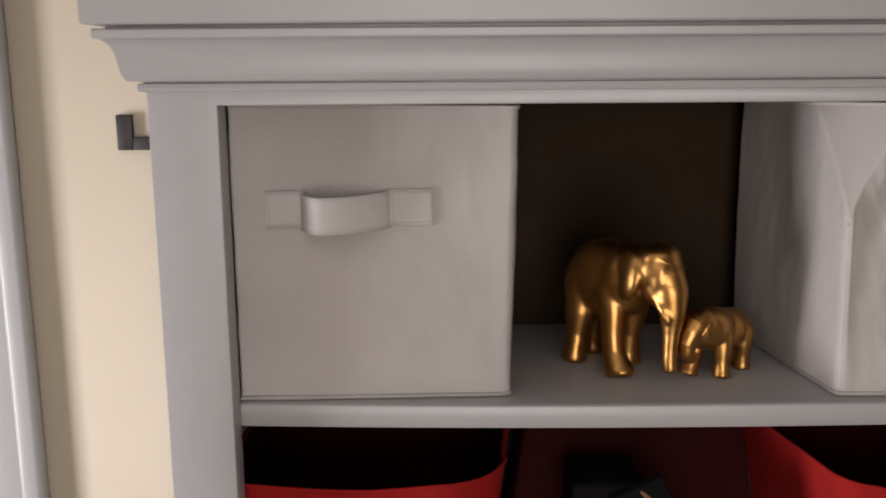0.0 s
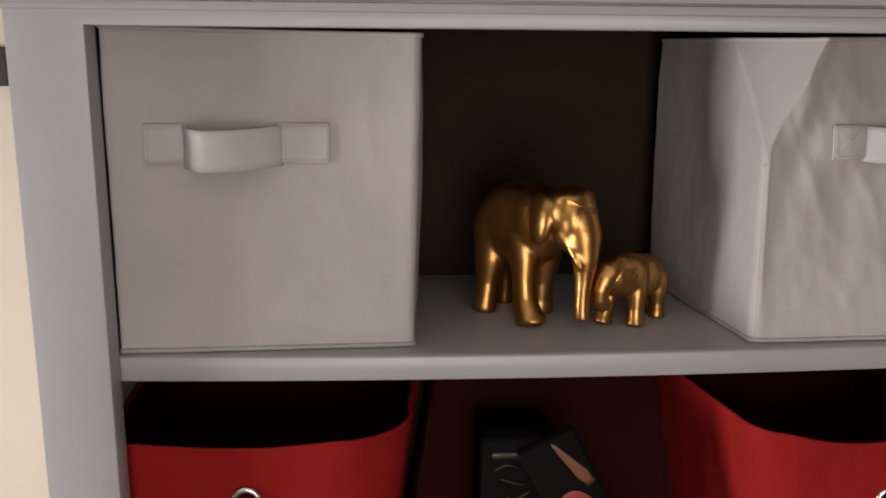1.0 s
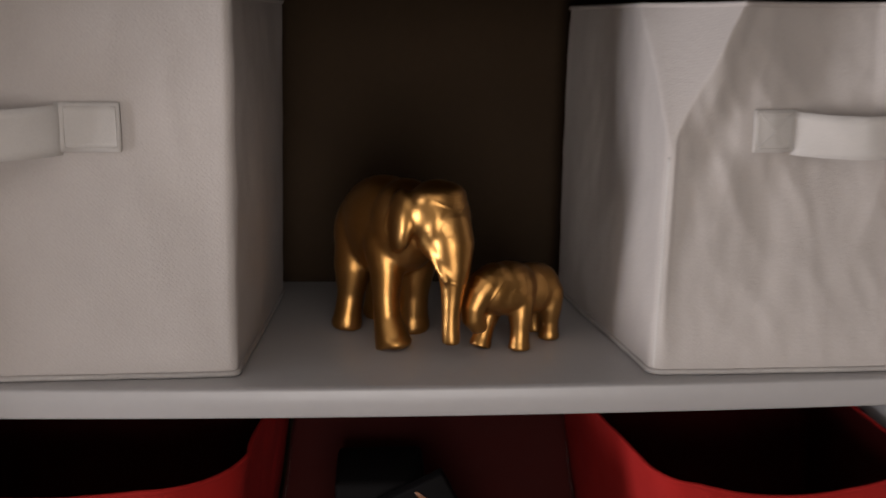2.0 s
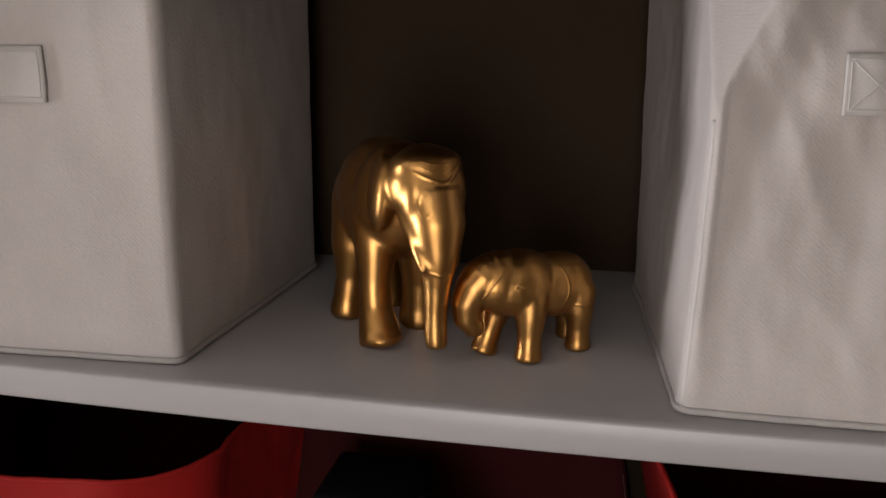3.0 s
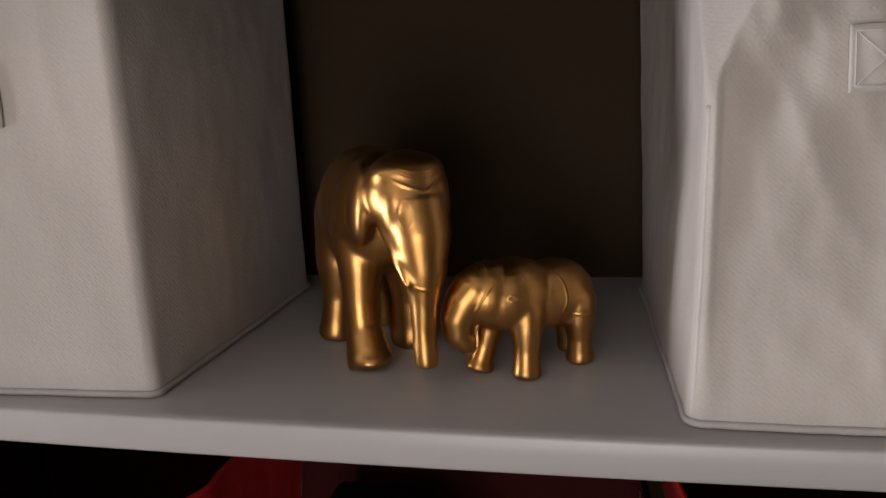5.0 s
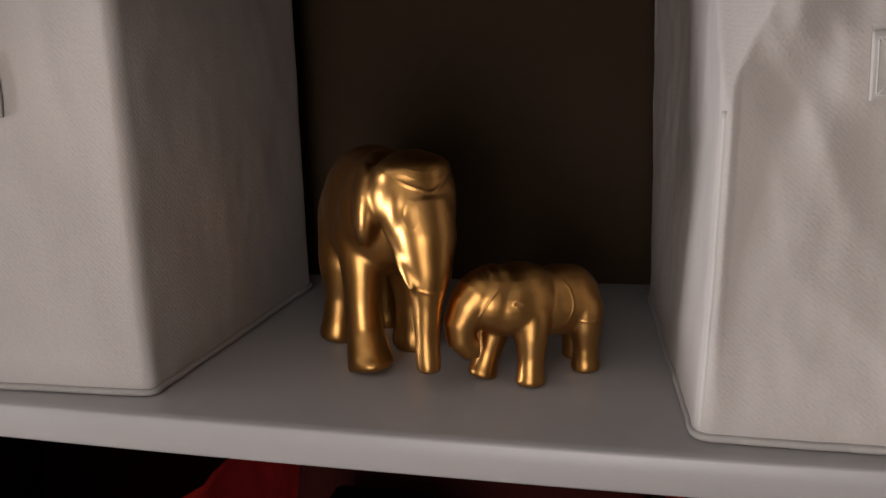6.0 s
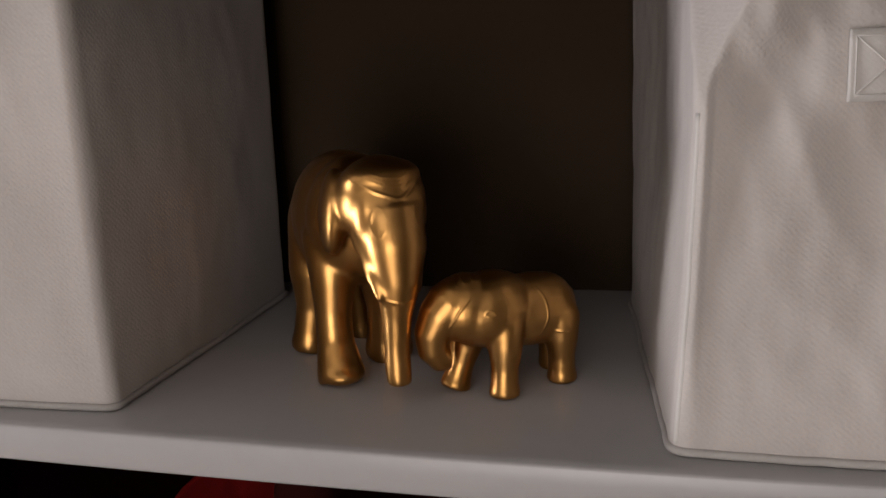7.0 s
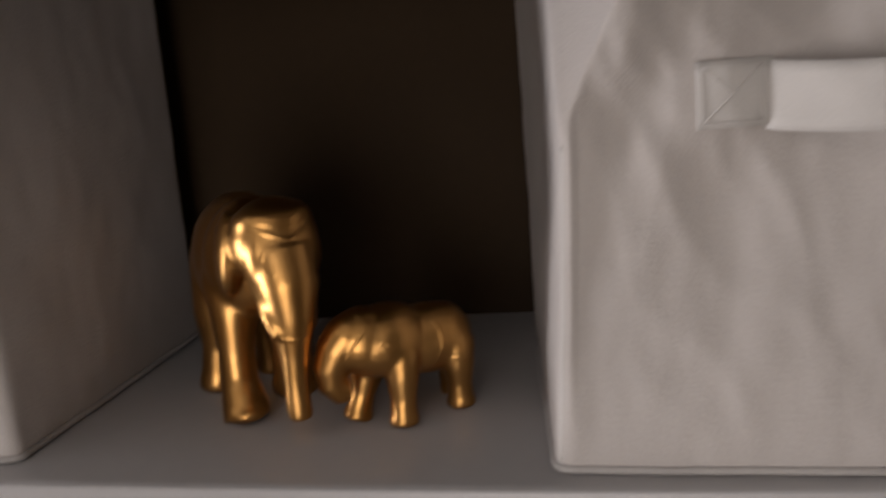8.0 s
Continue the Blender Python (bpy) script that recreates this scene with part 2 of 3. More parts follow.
def shelf(name, top, depth):
    """A board whose front edge sags a little in the middle."""
    bm = bmesh.new()
    n = 40
    prof = [(0.0015, -0.0245), (0.0, -0.023), (0.0, -0.0032), (0.0005, -0.0020), (0.0014, -0.0013), (0.0060, 0.0), (depth, 0.0), (depth, -0.0245)]
    rings = []
    for i in range(n + 1):
        x = -0.033 + (W + 0.0324) * i / n
        rings.append([bm.verts.new((x, y, top(x) + z)) for y, z in prof])
    for a, b in zip(rings, rings[1:]):
        for k in range(len(prof)):
            bm.faces.new((a[k], a[(k + 1) % len(prof)], b[(k + 1) % len(prof)], b[k]))
    bm.faces.new(rings[0])
    bm.faces.new(rings[-1])
    ob = part(name, bm, GREY, bookcase)
    ob.data.set_sharp_from_angle(angle=radians(50))


shelf("shelf", shelf_z, 0.290)
LOW = 1.075
shelf("shelf", lambda x: LOW, 0.290)


# ---- fabric bins ----
def rounded(corners, r, per_side=60, per_arc=8):
    """A closed outline with rounded corners: points, the side each lies on, and how far along it (0 to 1)."""
    pts = []
    n = len(corners)
    c = [Vector((*p, 0)) for p in corners]
    for i in range(n):
        a, b, nxt = c[i], c[(i + 1) % n], c[(i + 2) % n]
        d, e = (b - a).normalized(), (nxt - b).normalized()
        ra = r[i] if hasattr(r, "__len__") else r
        rb = r[(i + 1) % n] if hasattr(r, "__len__") else r
        s, t = a + d * ra, b - d * rb
        for k in range(per_side):
            f = k / per_side
            pts.append((s.lerp(t, f), i, ((s.lerp(t, f) - a).length) / (b - a).length))
        g = b + e * rb
        for k in range(per_arc):
            f = k / per_arc
            share = 1 - rb / (b - a).length * (1 - f)
            pts.append((t.lerp(b, f).lerp(b.lerp(g, f), f), i, share))
    return pts


def fabric_bin(name, corners, radius, base, height, press, material, lining, label, group, rim=None, rows=46, folds=0.0008, seed=0.0, flare=0.0, fine=60, shape=None, taper=0.0, lean=0.0):
    """press(side, along, h): metres by which the wall is pushed in. rim(side, along): the upper edge, as a share of the height."""
    cx, cy = sum(p[0] for p in corners) / 4, sum(p[1] for p in corners) / 4
    z0 = base(cx) if callable(base) else base
    ob = thing(name, (cx, cy, z0), label, "storage bin", group)
    outline = rounded(corners, radius, fine)
    zmin = 0.0012
    tops = [height * (rim(side, along) if rim else 1.0) for _, side, along in outline]
    for _ in range(60 if rim else 0):
        tops = [(tops[k - 1] + 2 * tops[k] + tops[(k + 1) % len(tops)]) / 4 for k in range(len(tops))]

    def wall(inset, floor_at, lid_rows):
        bm = bmesh.new()
        rings = []
        for j in range(lid_rows + 1):
            ring = []
            for k, (p, side, along) in enumerate(outline):
                q = outline[(k + 1) % len(outline)][0] - outline[k - 1][0]
                inward = Vector((-q.y, q.x, 0)).normalized()
                h = floor_at + (tops[k] - floor_at) * j / lid_rows
                d = inset + press(side, along, h)
                w = folds * noise.noise(Vector((p.x * 22 + seed, p.y * 22, h * 16))) + folds * 0.5 * noise.noise(Vector((p.x * 70 + seed, p.y * 70, h * 50)))
                foot = base(p.x) if callable(base) else base
                shrink = 1 - taper * (1 - h / height)
                p = Vector((cx + (p.x - cx) * shrink, cy + (p.y - cy) * shrink, 0))
                spread = flare * smoothstep(cx, cx + 0.12, p.x) * h / height
                at = Vector((p.x + spread + lean * (1 - h / height) + inward.x * (d + w), p.y + inward.y * (d + w), foot + zmin + h))
                ring.append(bm.verts.new(shape(at, h, inset) if shape else at))
            rings.append(ring)
        m = len(outline)
        for a, b in zip(rings, rings[1:]):
            for k in range(m):
                bm.faces.new((a[k], a[(k + 1) % m], b[(k + 1) % m], b[k]))
        bm.faces.new(rings[0])
        return bm, rings

    outer, rings = wall(0.0, 0.0, rows)
    edge = [v.co.copy() for v in rings[-1]]
    foot = [v.co.copy() for v in rings[1]]
    arc = len(outline) // 4
    corner_lines = [[r[k].co.copy() for r in rings] for k in (arc - 4, len(outline) - 4)]
    body = part("body", outer, material, ob)
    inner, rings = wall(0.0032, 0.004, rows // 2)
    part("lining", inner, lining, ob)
    bm = bmesh.new()
    tube(bm, [(p.x, p.y, p.z) for p in edge], 0.0021, 8, closed=True)
    part("rim_binding", bm, material, ob)
    for line in corner_lines:
        bm = bmesh.new()
        tube(bm, [p + Vector((0.0010 if p.x < cx else -0.0010, 0.0010, 0)) for p in line[1:39]], 0.0020 if shape else 0.0014, 10)
        part("corner_seam", bm, STRAP, ob)
    return ob, foot, edge


def conform(surface, x0, x1, z0, z1, lift, n=26, m=5, bulge=None, thick=0.0024, droop=0.0):
    """A fabric strip that lies on surface(x, z) -> y, or stands off it by bulge(share)."""
    bm = bmesh.new()
    front, rear = [], []
    for j in range(m + 1):
        f_row, r_row = [], []
        for i in range(n + 1):
            s = i / n
            x, z = x0 + (x1 - x0) * s, z0 + (z1 - z0) * j / m
            off = lift + (bulge(s, j / m) if bulge else 0.0)
            y = surface(x, z) - off
            zz = z - droop * off
            f_row.append(bm.verts.new((x, y, zz)))
            r_row.append(bm.verts.new((x, y + thick, zz)))
        front.append(f_row)
        rear.append(r_row)
    for g in (front, rear):
        for j in range(m):
            for i in range(n):
                bm.faces.new((g[j][i], g[j][i + 1], g[j + 1][i + 1], g[j + 1][i]))
    for i in range(n):
        bm.faces.new((front[0][i], front[0][i + 1], rear[0][i + 1], rear[0][i]))
        bm.faces.new((front[m][i], front[m][i + 1], rear[m][i + 1], rear[m][i]))
    for j in range(m):
        bm.faces.new((front[j][0], front[j + 1][0], rear[j + 1][0], rear[j][0]))
        bm.faces.new((front[j][n], front[j + 1][n], rear[j + 1][n], rear[j][n]))
    return bm


def stitching(parent, surface, x0, x1, z0, z1, cross=True):
    lines = [((x0, z0), (x1, z0)), ((x0, z1), (x1, z1)), ((x0, z0), (x0, z1)), ((x1, z0), (x1, z1))]
    if cross:
        lines += [((x0, z0), (x1, z1)), ((x0, z1), (x1, z0))]
    for (xa, za), (xb, zb) in lines:
        bm = bmesh.new()
        tube(bm, [(xa + (xb - xa) * k / 8, surface(xa + (xb - xa) * k / 8, za + (zb - za) * k / 8) - 0.0035, za + (zb - za) * k / 8) for k in range(9)], 0.00045, 6)
        part("stitching", bm, STRAP, parent)


# smooth upright bin
def press_flat(side, along, h):
    if side != 0:
        return -0.004 * math.sin(math.pi * along) * math.sin(math.pi * h / 0.284)
    crinkle = 0.0009 * (1 - abs(noise.noise(Vector((along * 4 + 2.2, h * 9, 3.3))))) ** 9 * smoothstep(0.06, 0.2, h) * smoothstep(0.02, 0.15, along) * smoothstep(0.98, 0.8, along)
    return 0.010 * smoothstep(0.10, 0.2, h) * math.sin(math.pi * min(1, along)) ** 0.8 - crinkle


FL = [(-0.001, 0.006), (0.263, 0.024), (0.276, 0.255), (-0.001, 0.255)]
bin_flat, foot_flat, _ = fabric_bin("fabric_bin", FL, (0.004, 0.007, 0.01, 0.01), shelf_z, 0.284, press_flat, CREAM, CREAM,
                                    "cream fabric storage bin with a loop handle", "cream bins on the shelf", folds=0.0009, seed=3.1, flare=0.006)


def face_flat(x, z):
    along = (x - 0.003) / 0.26
    return 0.007 + 0.017 * along + press_flat(0, min(1, max(0, along)), z - shelf_z(x))


# crumpled bin, its front caved in under the rim
def press_crumpled(side, along, h):
    if side == 0:
        a, mirror = along * 0.256, (1 - along) * 0.256
        deep = 0.038 * smoothstep(0.0, 0.19, h) + 0.016 * smoothstep(0.18, 0.29, h)
        crease = 0.058 * max(0.0, (h - 0.172) / 0.111)
        gate = smoothstep(-0.020, 0.100, a - 0.50 * crease)
        top = smoothstep(0.15, 0.26, h)
        gate *= (1 - top) * smoothstep(0.0, 0.06, mirror) + top * min(1.0, mirror / 0.08)
        tilt = a - 0.6 * h
        fold = 0.0054 * math.sin(tilt * 66 + 2.6 * noise.noise(Vector((a * 11, h * 10, 0.3)))) * smoothstep(0.12, 0.21, h) * smoothstep(0.01, 0.05, a - 0.5 * crease) * smoothstep(0.17, 0.05, a)
        pucker = (0.5 + 0.5 * smoothstep(0.11, 0.22, h)) * 1.35 * (0.0062 * abs(noise.noise(Vector((a * 17 + 3, h * 8, 1.7)))) + 0.0030 * abs(noise.noise(Vector((a * 31 + h * 15, h * 14, 5.1)))) + 0.0008 * abs(noise.noise(Vector((a * 55 - h * 20, h * 33, 9.6)))) + 0.0004 * noise.noise(Vector((a * 90, h * 70, 2.1))))
        return deep * gate + (fold + pucker) * smoothstep(0.0, 0.03, a) * smoothstep(0.0, 0.03, mirror) * smoothstep(0.0, 0.05, h)
    if side == 3:
        return 0.0014 * noise.noise(Vector((along * 3, h * 9, 8.0))) + 0.006 * math.sin(math.pi * along) * smoothstep(0.02, 0.2, h)
    return 0.003 * noise.noise(Vector((along * 5, h * 12, side * 3.0)))


def tuck(at, h, inset):
    """The front corner folds in towards the rim: a flap between the side and a slanting crease."""
    r = (h - 0.172) / 0.111
    if r < 0.02:
        return at
    b, a = Vector((0.577, 0.016 + 0.085 * r, 0)), Vector((0.586 + 0.058 * r, 0.018 + 0.018 * r, 0))
    d = (b - a).normalized()
    out = Vector((d.y, -d.x, 0))
    if out.x > 0:
        out = -out
    over = (Vector((at.x, at.y, 0)) - a).dot(out) + inset
    return at - out * over if over > 0 else at


def slouch(at, h, inset):
    """The tucked corner also leans back from its foot."""
    at = tuck(at, h, inset)
    k = smoothstep(-0.05, 0.19, h) - smoothstep(-0.05, 0.19, 0)
    k *= max(0.0, 1 - at.y / 0.26) * (1 - smoothstep(0.590, 0.665, at.x))
    return at + Vector((0.009 * k, 0.029 * k, 0))


FR = [(0.586, 0.016), (0.842, 0.010), (0.838, 0.262), (0.556, 0.262)]
bin_crumpled, foot_crumpled, _ = fabric_bin("fabric_bin", FR, (0.010, 0.012, 0.01, 0.012), shelf_z, 0.283, press_crumpled, CREAM, CREAM,
                                            "crumpled cream fabric storage bin with caved-in front", "cream bins on the shelf", folds=0.0012, seed=9.4, rows=64, fine=110, shape=slouch)


def face_crumpled(x, z):
    along = (x - 0.586) / 0.256
    return 0.016 - 0.006 * along + press_crumpled(0, min(1, max(0, along)), z - shelf_z(x))


for owner, foot in ((bin_flat, foot_flat), (bin_crumpled, foot_crumpled)):
    bm = bmesh.new()
    tube(bm, [(p.x, p.y, shelf_z(p.x) + 0.0026) for p in foot], 0.0024, 8, closed=True)
    part("base_piping", bm, PIPING, owner)


def handle(owner, surface, x0, x1, l0, l1, z0, z1, stand, peak, cross):
    part("handle_patch", conform(surface, x0, l0 + 0.004, z0, z1, 0.0034), STRAP, owner)
    part("handle_patch", conform(surface, l1 - 0.004, x1, z0, z1, 0.0034), STRAP, owner)
    stitching(owner, surface, x0 + 0.003, l0 - 0.002, z0 + 0.003, z1 - 0.003, cross)
    stitching(owner, surface, l1 + 0.002, x1 - 0.003, z0 + 0.003, z1 - 0.003, cross)

    def bow(s, v):
        a = s / peak if s < peak else (1 - s) / (1 - peak)
        return stand * math.sin(a * math.pi / 2) ** 0.7 * (1 + 0.25 * (v - 0.5)) + 0.0012

    part("handle_loop", conform(surface, l0, l1, z0 - 0.002, z1 - 0.001, 0.0012, bulge=bow, droop=0.10), STRAP, owner)


handle(bin_flat, face_flat, 0.030, 0.188, 0.062, 0.147, 1.590, 1.625, 0.026, 0.27, False)
handle(bin_crumpled, face_crumpled, 0.663, 0.820, 0.697, 0.788, 1.589, 1.622, 0.020, 0.5, True)


# red bins on the shelf below
def red_press(side, along, h):
    return (0.006 * math.sin(math.pi * along) * smoothstep(0.03, 0.2, h)) * (-1, 1, 1, 0)[side]


def red_rim(dip, slump=0.0):
    def rim(side, along):
        if side == 0:
            k = slump + (1 - slump) * min(1, max(0, (along - 0.03) / 0.91))
            return 1.0 - dip * math.sin(math.pi * k) ** 1.2
        if side == 3:
            return 1.0 - dip * math.sin(math.pi * slump) ** 1.2 * smoothstep(0.3, 1.0, along)
        return 1.0
    return rim


def grommet(owner, x, y, z):
    bm = bmesh.new()
    tube(bm, [(x + 0.0125 * math.cos(k * math.tau / 32), y - 0.002, z + 0.0125 * math.sin(k * math.tau / 32)) for k in range(32)], 0.0032, 10, closed=True)
    ring = part("grommet", bm, CHROME, owner, "round chrome grommet")
    bm = bmesh.new()
    bmesh.ops.create_cone(bm, cap_ends=True, segments=28, radius1=0.0118, radius2=0.0118, depth=0.002, matrix=pose(x, y - 0.0012, z, 90))
    part("grommet_hole", bm, SHADED_LINING, ring)


for corners, radius, rim, gx, gz, lean in (
        ([(-0.030, 0.018), (0.256, 0.018), (0.288, 0.262), (-0.030, 0.262)], (0.010, 0.070, 0.02, 0.012), red_rim(0.03), 0.103, 1.268, -0.016),
        ([(0.604, 0.016), (0.838, 0.014), (0.838, 0.262), (0.552, 0.262)], (0.034, 0.010, 0.02, 0.02), red_rim(0.075, 0.12), 0.744, 1.247, 0.035)):
    red, _, _ = fabric_bin("red_bin", corners, radius, LOW, 0.252, red_press, RED, SHADED_LINING,
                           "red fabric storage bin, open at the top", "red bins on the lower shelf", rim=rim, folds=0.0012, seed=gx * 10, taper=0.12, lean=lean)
    grommet(red, gx, 0.0145, gz)

# added dark bin shape against the back panel, behind the carton, for reddish shade
fabric_bin("red_bin", [(0.292, 0.168), (0.552, 0.172), (0.546, 0.285), (0.296, 0.285)], 0.012, LOW, 0.252, red_press, RECESS_SHADE, SHADED_LINING,
           "dark maroon bin shape added for the shade between the red bins", "red bins on the lower shelf", folds=0.0012, seed=5.0, taper=-0.3)

# dark things between the red bins
carton = thing("carton", (0.380, 0.09, LOW), "black upright carton with faded grey print", "carton")
part("box", box(0.334, 0.412, 0.0615, 0.135, LOW + 0.0004, 1.303, 0.006), CARD, carton)
part("print_band", box(0.345, 0.392, 0.0602, 0.0613, 1.281, 1.288, 0), PRINT_BROWN, carton)
for k in range(6):
    x0, z0 = 0.348 + 0.006 * (k % 3), 1.268 - 0.013 * k
    bm = bmesh.new()
    tube(bm, [(x0 + 0.026 * u / 8, 0.0612, z0 + (0.006 - 0.003 * (k % 2)) * math.sin(u / 8 * 3 + k * 1.9)) for u in range(9)], [0.0008 + 0.0016 * math.sin(math.pi * (0.05 + 0.9 * u / 8)) for u in range(9)], 8, flat=0.5)
    part("print_stroke", bm, PRINT_GREY, carton)

book = thing("picture_book", (0.505, 0.09, LOW), "dark picture book leaning against the carton", "book")
tilt = Matrix.Translation((0.548, 0, LOW + 0.001)) @ Matrix.Rotation(radians(-27), 4, "Y")


def leaning(bm):
    bmesh.ops.transform(bm, matrix=tilt, verts=bm.verts)
    return bm


part("cover", leaning(box(-0.062, 0.0, 0.046, 0.0595, 0.033, 0.272, 0.002)), CARD, book)
bm = bmesh.new()
tube(bm, [(-0.027 + 0.019 * k / 10, 0.0457, 0.268 - 0.058 * k / 10) for k in range(11)], [0.0010 + 0.0070 * (k / 10) ** 0.8 * (1 if k < 9 else 0.6) for k in range(11)], 12, flat=0.1)
part("orange_stripe", leaning(bm), PRINT_ORANGE, book)
bm = bmesh.new()
blob(bm, (-0.034, 0.0457, 0.178), (0.022, 0.0008, 0.034))
part("red_shape", leaning(bm), PRINT_RED, book)


# ---- golden elephants ----
from mathutils.bvhtree import BVHTree


def fused(me, voxel, rounds):
    """One closed, smoothed skin round all the shells of a mesh."""
    rough = new("rough", me)
    fuse = rough.modifiers.new("fuse", "REMESH")
    fuse.mode, fuse.voxel_size, fuse.use_smooth_shade = "VOXEL", voxel, True
    soft = rough.modifiers.new("soft", "SMOOTH")
    soft.factor, soft.iterations = 0.5, rounds
    bpy.context.view_layer.update()
    skin = bpy.data.meshes.new_from_object(rough.evaluated_get(bpy.context.evaluated_depsgraph_get()))
    bpy.data.objects.remove(rough)
    return skin


def figurine(name, bm, at, facing, voxel, label, rounds, lines):
    """One mesh; forward is local x, left is local y. lines: raised contours laid on the smoothed skin: start of the ray and its way, radius, points."""
    bmesh.ops.recalc_face_normals(bm, faces=bm.faces)
    me = bpy.data.meshes.new(name)
    bm.to_mesh(me)
    bm.free()
    skin = fused(me, voxel, rounds)
    bm = bmesh.new()
    bm.from_mesh(skin)
    tree = BVHTree.FromBMesh(bm)
    for way, radius, points in lines:
        way = Vector(way).normalized()
        curve = [Vector(p) for p in points]
        fine = []
        for a, b in zip(curve, curve[1:]):
            fine += [a.lerp(b, k / 6) for k in range(6)]
        fine.append(curve[-1])
        laid = []
        for p in fine:
            hit, normal, _, _ = tree.ray_cast(p - way * 0.08, way)
            if hit:
                laid.append(hit)
        if len(laid) > 2:
            for _ in range(3):
                laid = [laid[0]] + [(a + b * 2 + c) / 4 for a, b, c in zip(laid, laid[1:], laid[2:])] + [laid[-1]]
            n = len(laid) - 1
            tube(bm, laid, [radius * (0.35 + 0.65 * math.sin(math.pi * (0.08 + 0.84 * k / n))) for k in range(n + 1)], 7)
    bm.to_mesh(skin)
    bm.free()
    skin = fused(skin, voxel * 0.52, 1)
    skin.name = name
    skin.materials.clear()
    skin.materials.append(GOLD)
    for p in skin.polygons:
        p.use_smooth = True
    ob = new(name, skin)
    ob.matrix_world = Matrix.Translation(at) @ Matrix.Rotation(math.atan2(facing[1], facing[0]), 4, "Z")
    return tagged(ob, label, "figurine", "golden elephants on the shelf")


def ring(x, y, z, ry, rz, turn=0.0, n=12):
    """A small oval in the plane across local x."""
    out = []
    for k in range(n + 1):
        a = k / n * math.tau
        u, v = ry * math.cos(a), rz * math.sin(a)
        out.append((x, y + u * math.cos(turn) - v * math.sin(turn), z + u * math.sin(turn) + v * math.cos(turn)))
    return out


def striding_leg(bm, points, radii, toe):
    """A leg along a bent line, with a foot drawn out forwards."""
    blob(bm, points[0], (radii[0] * 1.05, radii[0] * 0.98, radii[0] * 1.25))
    tube(bm, points, radii, 20)
    x, y, _ = points[-1]
    blob(bm, (x + 0.0008, y, 0.0065), toe)


def leg(bm, top, foot, r_top, r_mid, r_foot):
    t, f = Vector(top), Vector(foot)
    blob(bm, top, (r_top * 1.05, r_top * 0.98, r_top * 1.25))
    pts = [t, t.lerp(f, 0.3), t.lerp(f, 0.6), t.lerp(f, 0.82), t.lerp(f, 0.93), f]
    tube(bm, pts, [r_top, r_top * 0.92, r_mid, r_mid * 1.04, r_foot, r_foot * 0.96], 20)


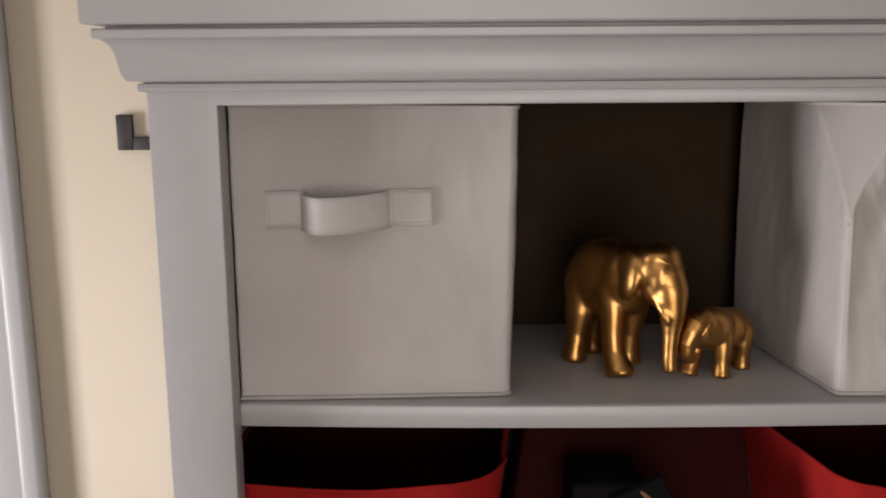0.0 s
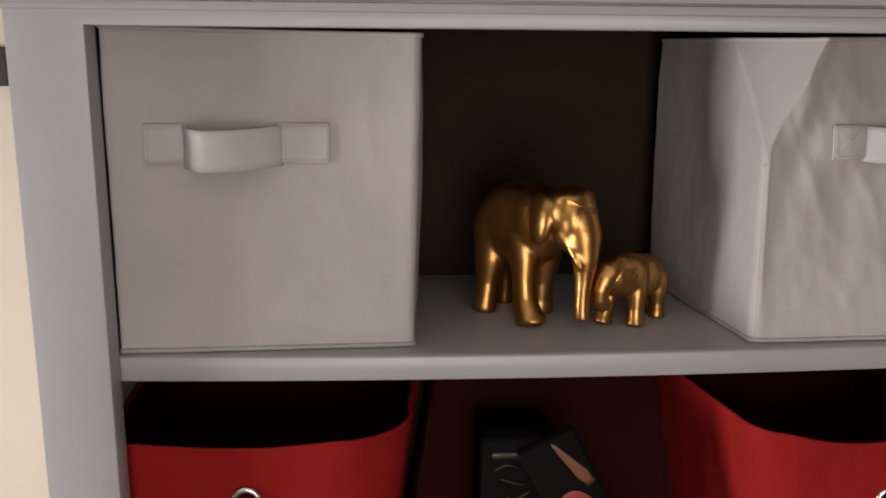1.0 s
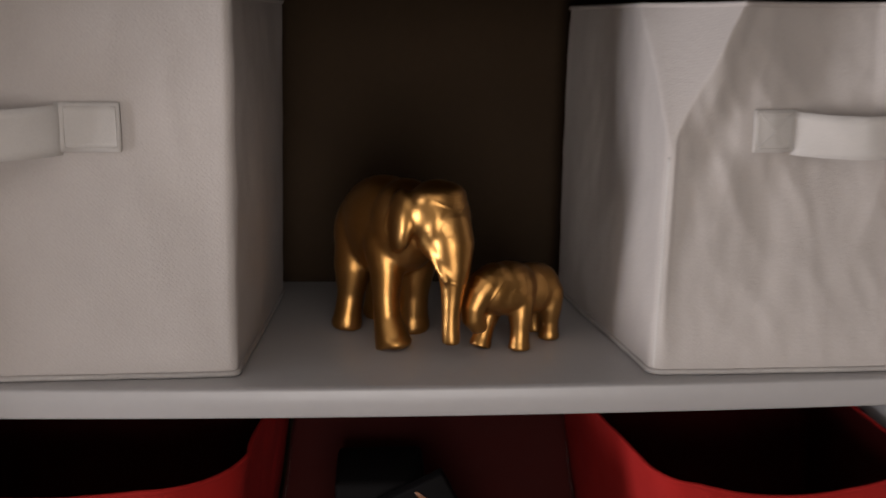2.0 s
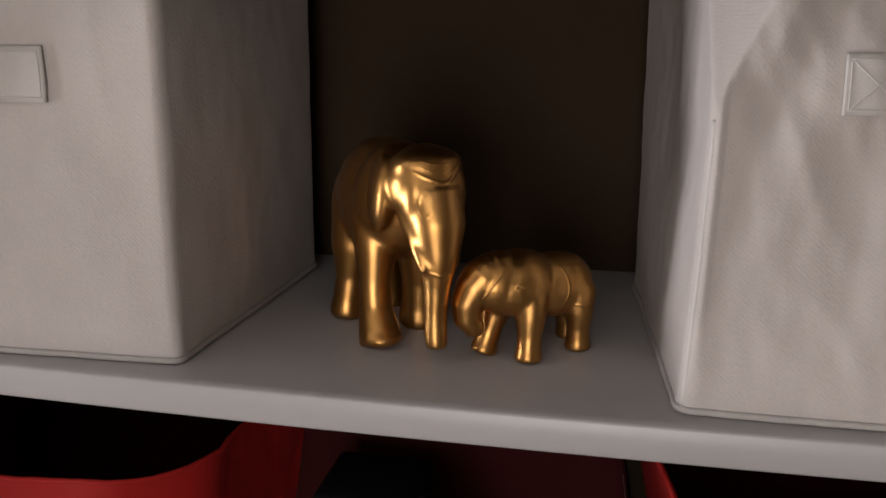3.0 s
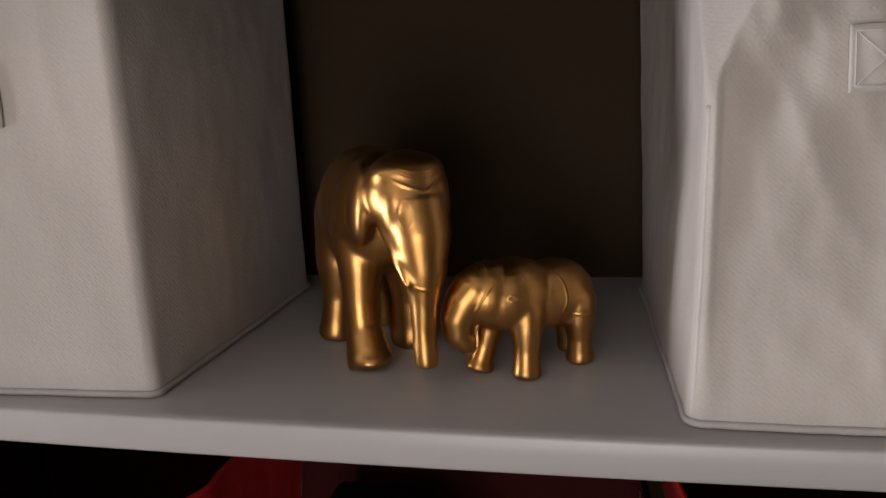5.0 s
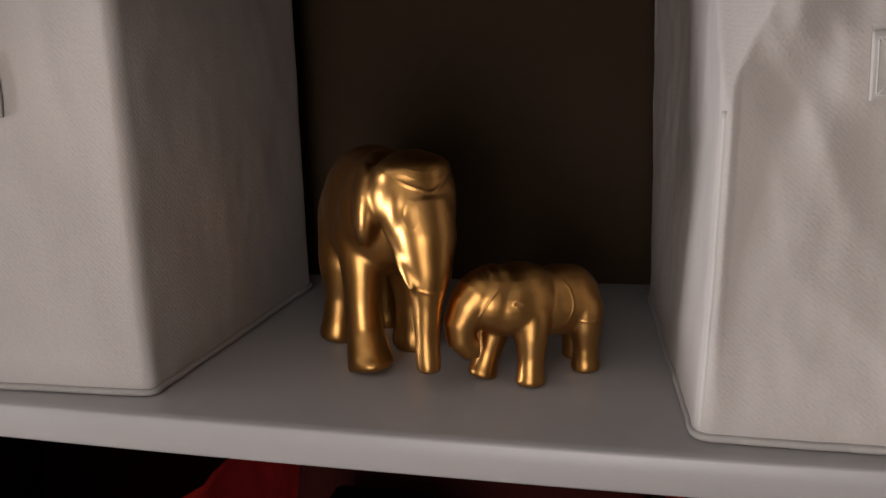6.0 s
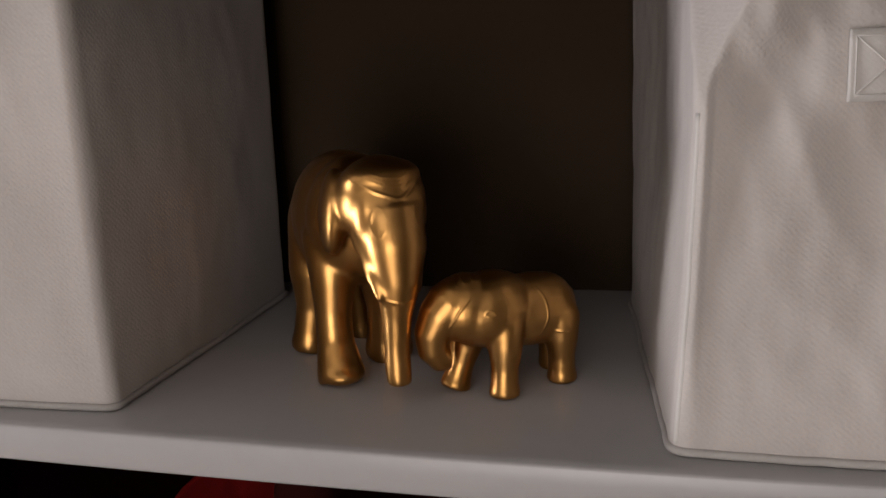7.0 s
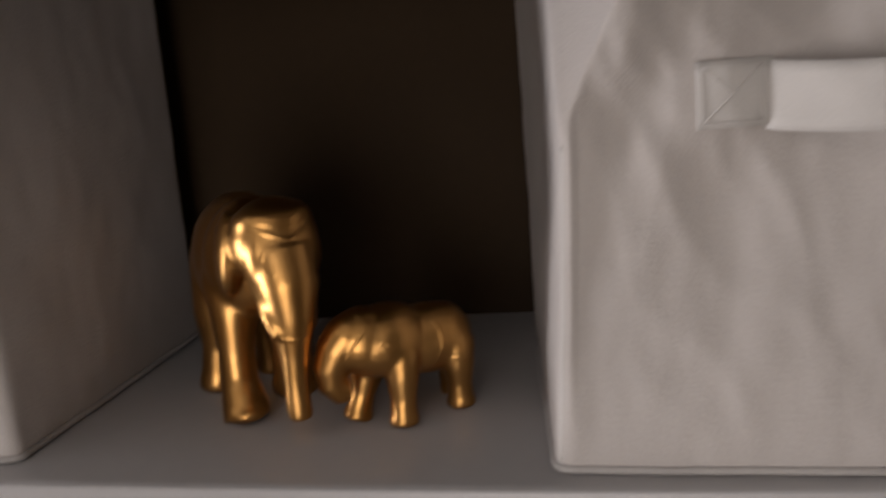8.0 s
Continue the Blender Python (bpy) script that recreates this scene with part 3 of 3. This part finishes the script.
def big_elephant():
    bm = bmesh.new()
    blob(bm, (-0.004, 0, 0.0965), (0.052, 0.034, 0.0440))
    blob(bm, (-0.030, 0, 0.085), (0.030, 0.032, 0.042))
    blob(bm, (0.020, 0, 0.1005), (0.030, 0.034, 0.0405))
    for s in (-1, 1):
        if s < 0:
            striding_leg(bm, [(0.012, -0.0165, 0.088), (0.0185, -0.0195, 0.064), (0.0205, -0.022, 0.042), (0.0235, -0.023, 0.024), (0.0285, -0.0235, 0.012), (0.033, -0.024, 0.0)],
                         [0.0190, 0.0152, 0.0118, 0.0120, 0.0143, 0.0158], (0.0160, 0.0153, 0.0070))
        else:
            leg(bm, (0.017, 0.016, 0.088), (0.006, 0.020, 0.0), 0.0200, 0.0136, 0.0168)
        leg(bm, (-0.030, s * 0.013, 0.080), (-0.034 if s < 0 else -0.046, s * 0.023, 0.0), 0.0195, 0.0118, 0.0142)
        ear = Matrix.Rotation(s * radians(14), 4, "Z") @ Matrix.Rotation(s * radians(6), 4, "X")
        blob(bm, (0.040, s * 0.0232, 0.111), (0.019, 0.0085, 0.027), ear)
        near = 1.0 if s < 0 else 0.72
        tube(bm, [(0.069, s * 0.014 * near, 0.090), (0.079, s * 0.0155 * near, 0.078), (0.087 - 0.004 * (s > 0), s * 0.015 * near, 0.066)], [0.0055, 0.0046, 0.0026], 12)
        blob(bm, (0.070, s * 0.0120, 0.112), (0.0125, 0.0110, 0.021))
    blob(bm, (0.058, 0, 0.118), (0.0265, 0.0275, 0.0268))
    blob(bm, (0.0615, 0, 0.1318), (0.0195, 0.0245, 0.0118))
    blob(bm, (0.064, 0, 0.102), (0.020, 0.0215, 0.026))
    tube(bm, [(0.068, 0, 0.112), (0.077, 0, 0.092), (0.081, -0.0015, 0.072), (0.0815, -0.0035, 0.053), (0.0815, -0.0045, 0.036), (0.0820, -0.005, 0.023), (0.083, -0.005, 0.0115)],
         [0.021, 0.0188, 0.0132, 0.0091, 0.0079, 0.0079, 0.0077], 24)
    tube(bm, [(-0.052, 0, 0.112), (-0.060, 0.001, 0.09), (-0.061, 0.002, 0.06)], [0.005, 0.004, 0.0035], 10)
    ahead, side = (-1, 0, 0), (0, 1, 0)
    lines = [(ahead, 0.0010, [(0.08, -0.022, 0.134), (0.08, -0.012, 0.1275), (0.08, 0.002, 0.1215), (0.08, 0.012, 0.1275), (0.08, 0.021, 0.134)])]
    for k in range(3):
        lines.append((ahead, 0.0006, [(0.08, -0.017 + 0.002 * k, 0.1355 + 0.001 * k), (0.08, -0.006, 0.1300 + 0.0022 * k), (0.08, 0.006, 0.1290 + 0.0022 * k), (0.08, 0.016 - 0.002 * k, 0.1345 + 0.001 * k)]))
    for s in (-1, 1):
        lines.append((ahead, 0.00032, ring(0.08, s * 0.0125, 0.111, 0.0036, 0.0085, s * 0.15)))
        lines.append(((0, -s, 0), 0.0006, [(0.052, 0, 0.136), (0.041, 0, 0.132), (0.031, 0, 0.120), (0.029, 0, 0.104), (0.036, 0, 0.091), (0.047, 0, 0.088)]))
    lines.append((ahead, 0.0007, [(0.08, -0.012, 0.066), (0.08, -0.004, 0.0635), (0.08, 0.004, 0.066)]))
    return figurine("elephant_figurine", bm, (0.382, 0.127, shelf_z(0.382) + 0.0006), (0.64, -0.77), 0.0014, "large gold painted elephant statue standing on the shelf", 26, lines)


def small_elephant():
    bm = bmesh.new()
    blob(bm, (-0.006, 0, 0.0455), (0.031, 0.0218, 0.0225))
    blob(bm, (-0.0165, 0, 0.0450), (0.0190, 0.0215, 0.0216))
    for top, foot in (((0.017, 0.013, 0.042), (0.0208, 0.0165, 0)), ((0.028, -0.010, 0.040), (0.0415, -0.0100, 0)), ((-0.021, 0.012, 0.040), (-0.0214, 0.0115, 0)), ((-0.024, -0.011, 0.040), (-0.0290, -0.0125, 0))):
        leg(bm, top, foot, 0.0114, 0.0082, 0.0097)
    blob(bm, (0.021, 0, 0.0505), (0.0300, 0.0235, 0.0232))
    blob(bm, (0.035, 0, 0.0530), (0.0215, 0.0195, 0.0210))
    blob(bm, (0.036, 0, 0.066), (0.014, 0.0130, 0.0085))
    blob(bm, (0.0435, 0, 0.0580), (0.0150, 0.0150, 0.0150))
    blob(bm, (0.0520, 0, 0.0500), (0.0118, 0.0122, 0.0125))
    tube(bm, [(0.045, 0, 0.058), (0.053, -0.001, 0.050), (0.0575, -0.002, 0.040), (0.057, -0.002, 0.030), (0.0525, -0.001, 0.0245), (0.0475, 0, 0.0245)],
         [0.0150, 0.0130, 0.0112, 0.0100, 0.0090, 0.0076], 20)
    for k in range(5):
        blob(bm, (0.044 - 0.003 * k, 0.006 * math.sin(k * 2.1), 0.071 + 0.0012 * math.sin(k * 1.7)), (0.0022, 0.0018, 0.0013), seg=12)
    tube(bm, [(-0.0335, 0, 0.054), (-0.0360, 0.001, 0.044), (-0.0350, 0.001, 0.032)], [0.003, 0.0025, 0.002], 8)
    lines = []
    for s in (-1, 1):
        way = (0, -s, 0)
        lines.append((way, 0.0008, [(0.010, 0, 0.0725), (0.000, 0, 0.068), (-0.0065, 0, 0.058), (-0.0075, 0, 0.046), (-0.003, 0, 0.035)]))
        lines.append((way, 0.0005, [(0.0335, 0, 0.0540), (0.0315, 0, 0.0565), (0.0285, 0, 0.0555), (0.0265, 0, 0.0530)]))
        lines.append((way, 0.0004, [(0.0335, 0, 0.0540), (0.0305, 0, 0.0525), (0.0265, 0, 0.0530)]))
        lines.append((way, 0.0005, [(0.021, 0, 0.066), (0.019, 0, 0.058), (0.021, 0, 0.050)]))
        lines.append((way, 0.0005, [(-0.012, 0, 0.036), (-0.020, 0, 0.0345), (-0.029, 0, 0.036)]))
        lines.append((way, 0.0006, [(0.040, 0, 0.064), (0.047, 0, 0.057), (0.052, 0, 0.047)]))
    for k in range(4):
        z = 0.066 - 0.0050 * k
        lines.append(((-1, 0, -0.2), 0.0003, [(0.05, -0.007, z + 0.001), (0.05, -0.001, z - 0.0008), (0.05, 0.006, z + 0.001)]))
    for k in range(3):
        lines.append(((-0.5, 0, -1), 0.0007, [(0.046 - 0.005 * k, -0.009, 0.072), (0.044 - 0.005 * k, 0.0, 0.072), (0.046 - 0.005 * k, 0.009, 0.072)]))
    return figurine("elephant_figurine", bm, (0.497, 0.103, shelf_z(0.497) + 0.0006), (-0.8, -0.6), 0.0010, "small gold painted elephant calf statue with a curled trunk", 20, lines)


big_elephant()
small_elephant()
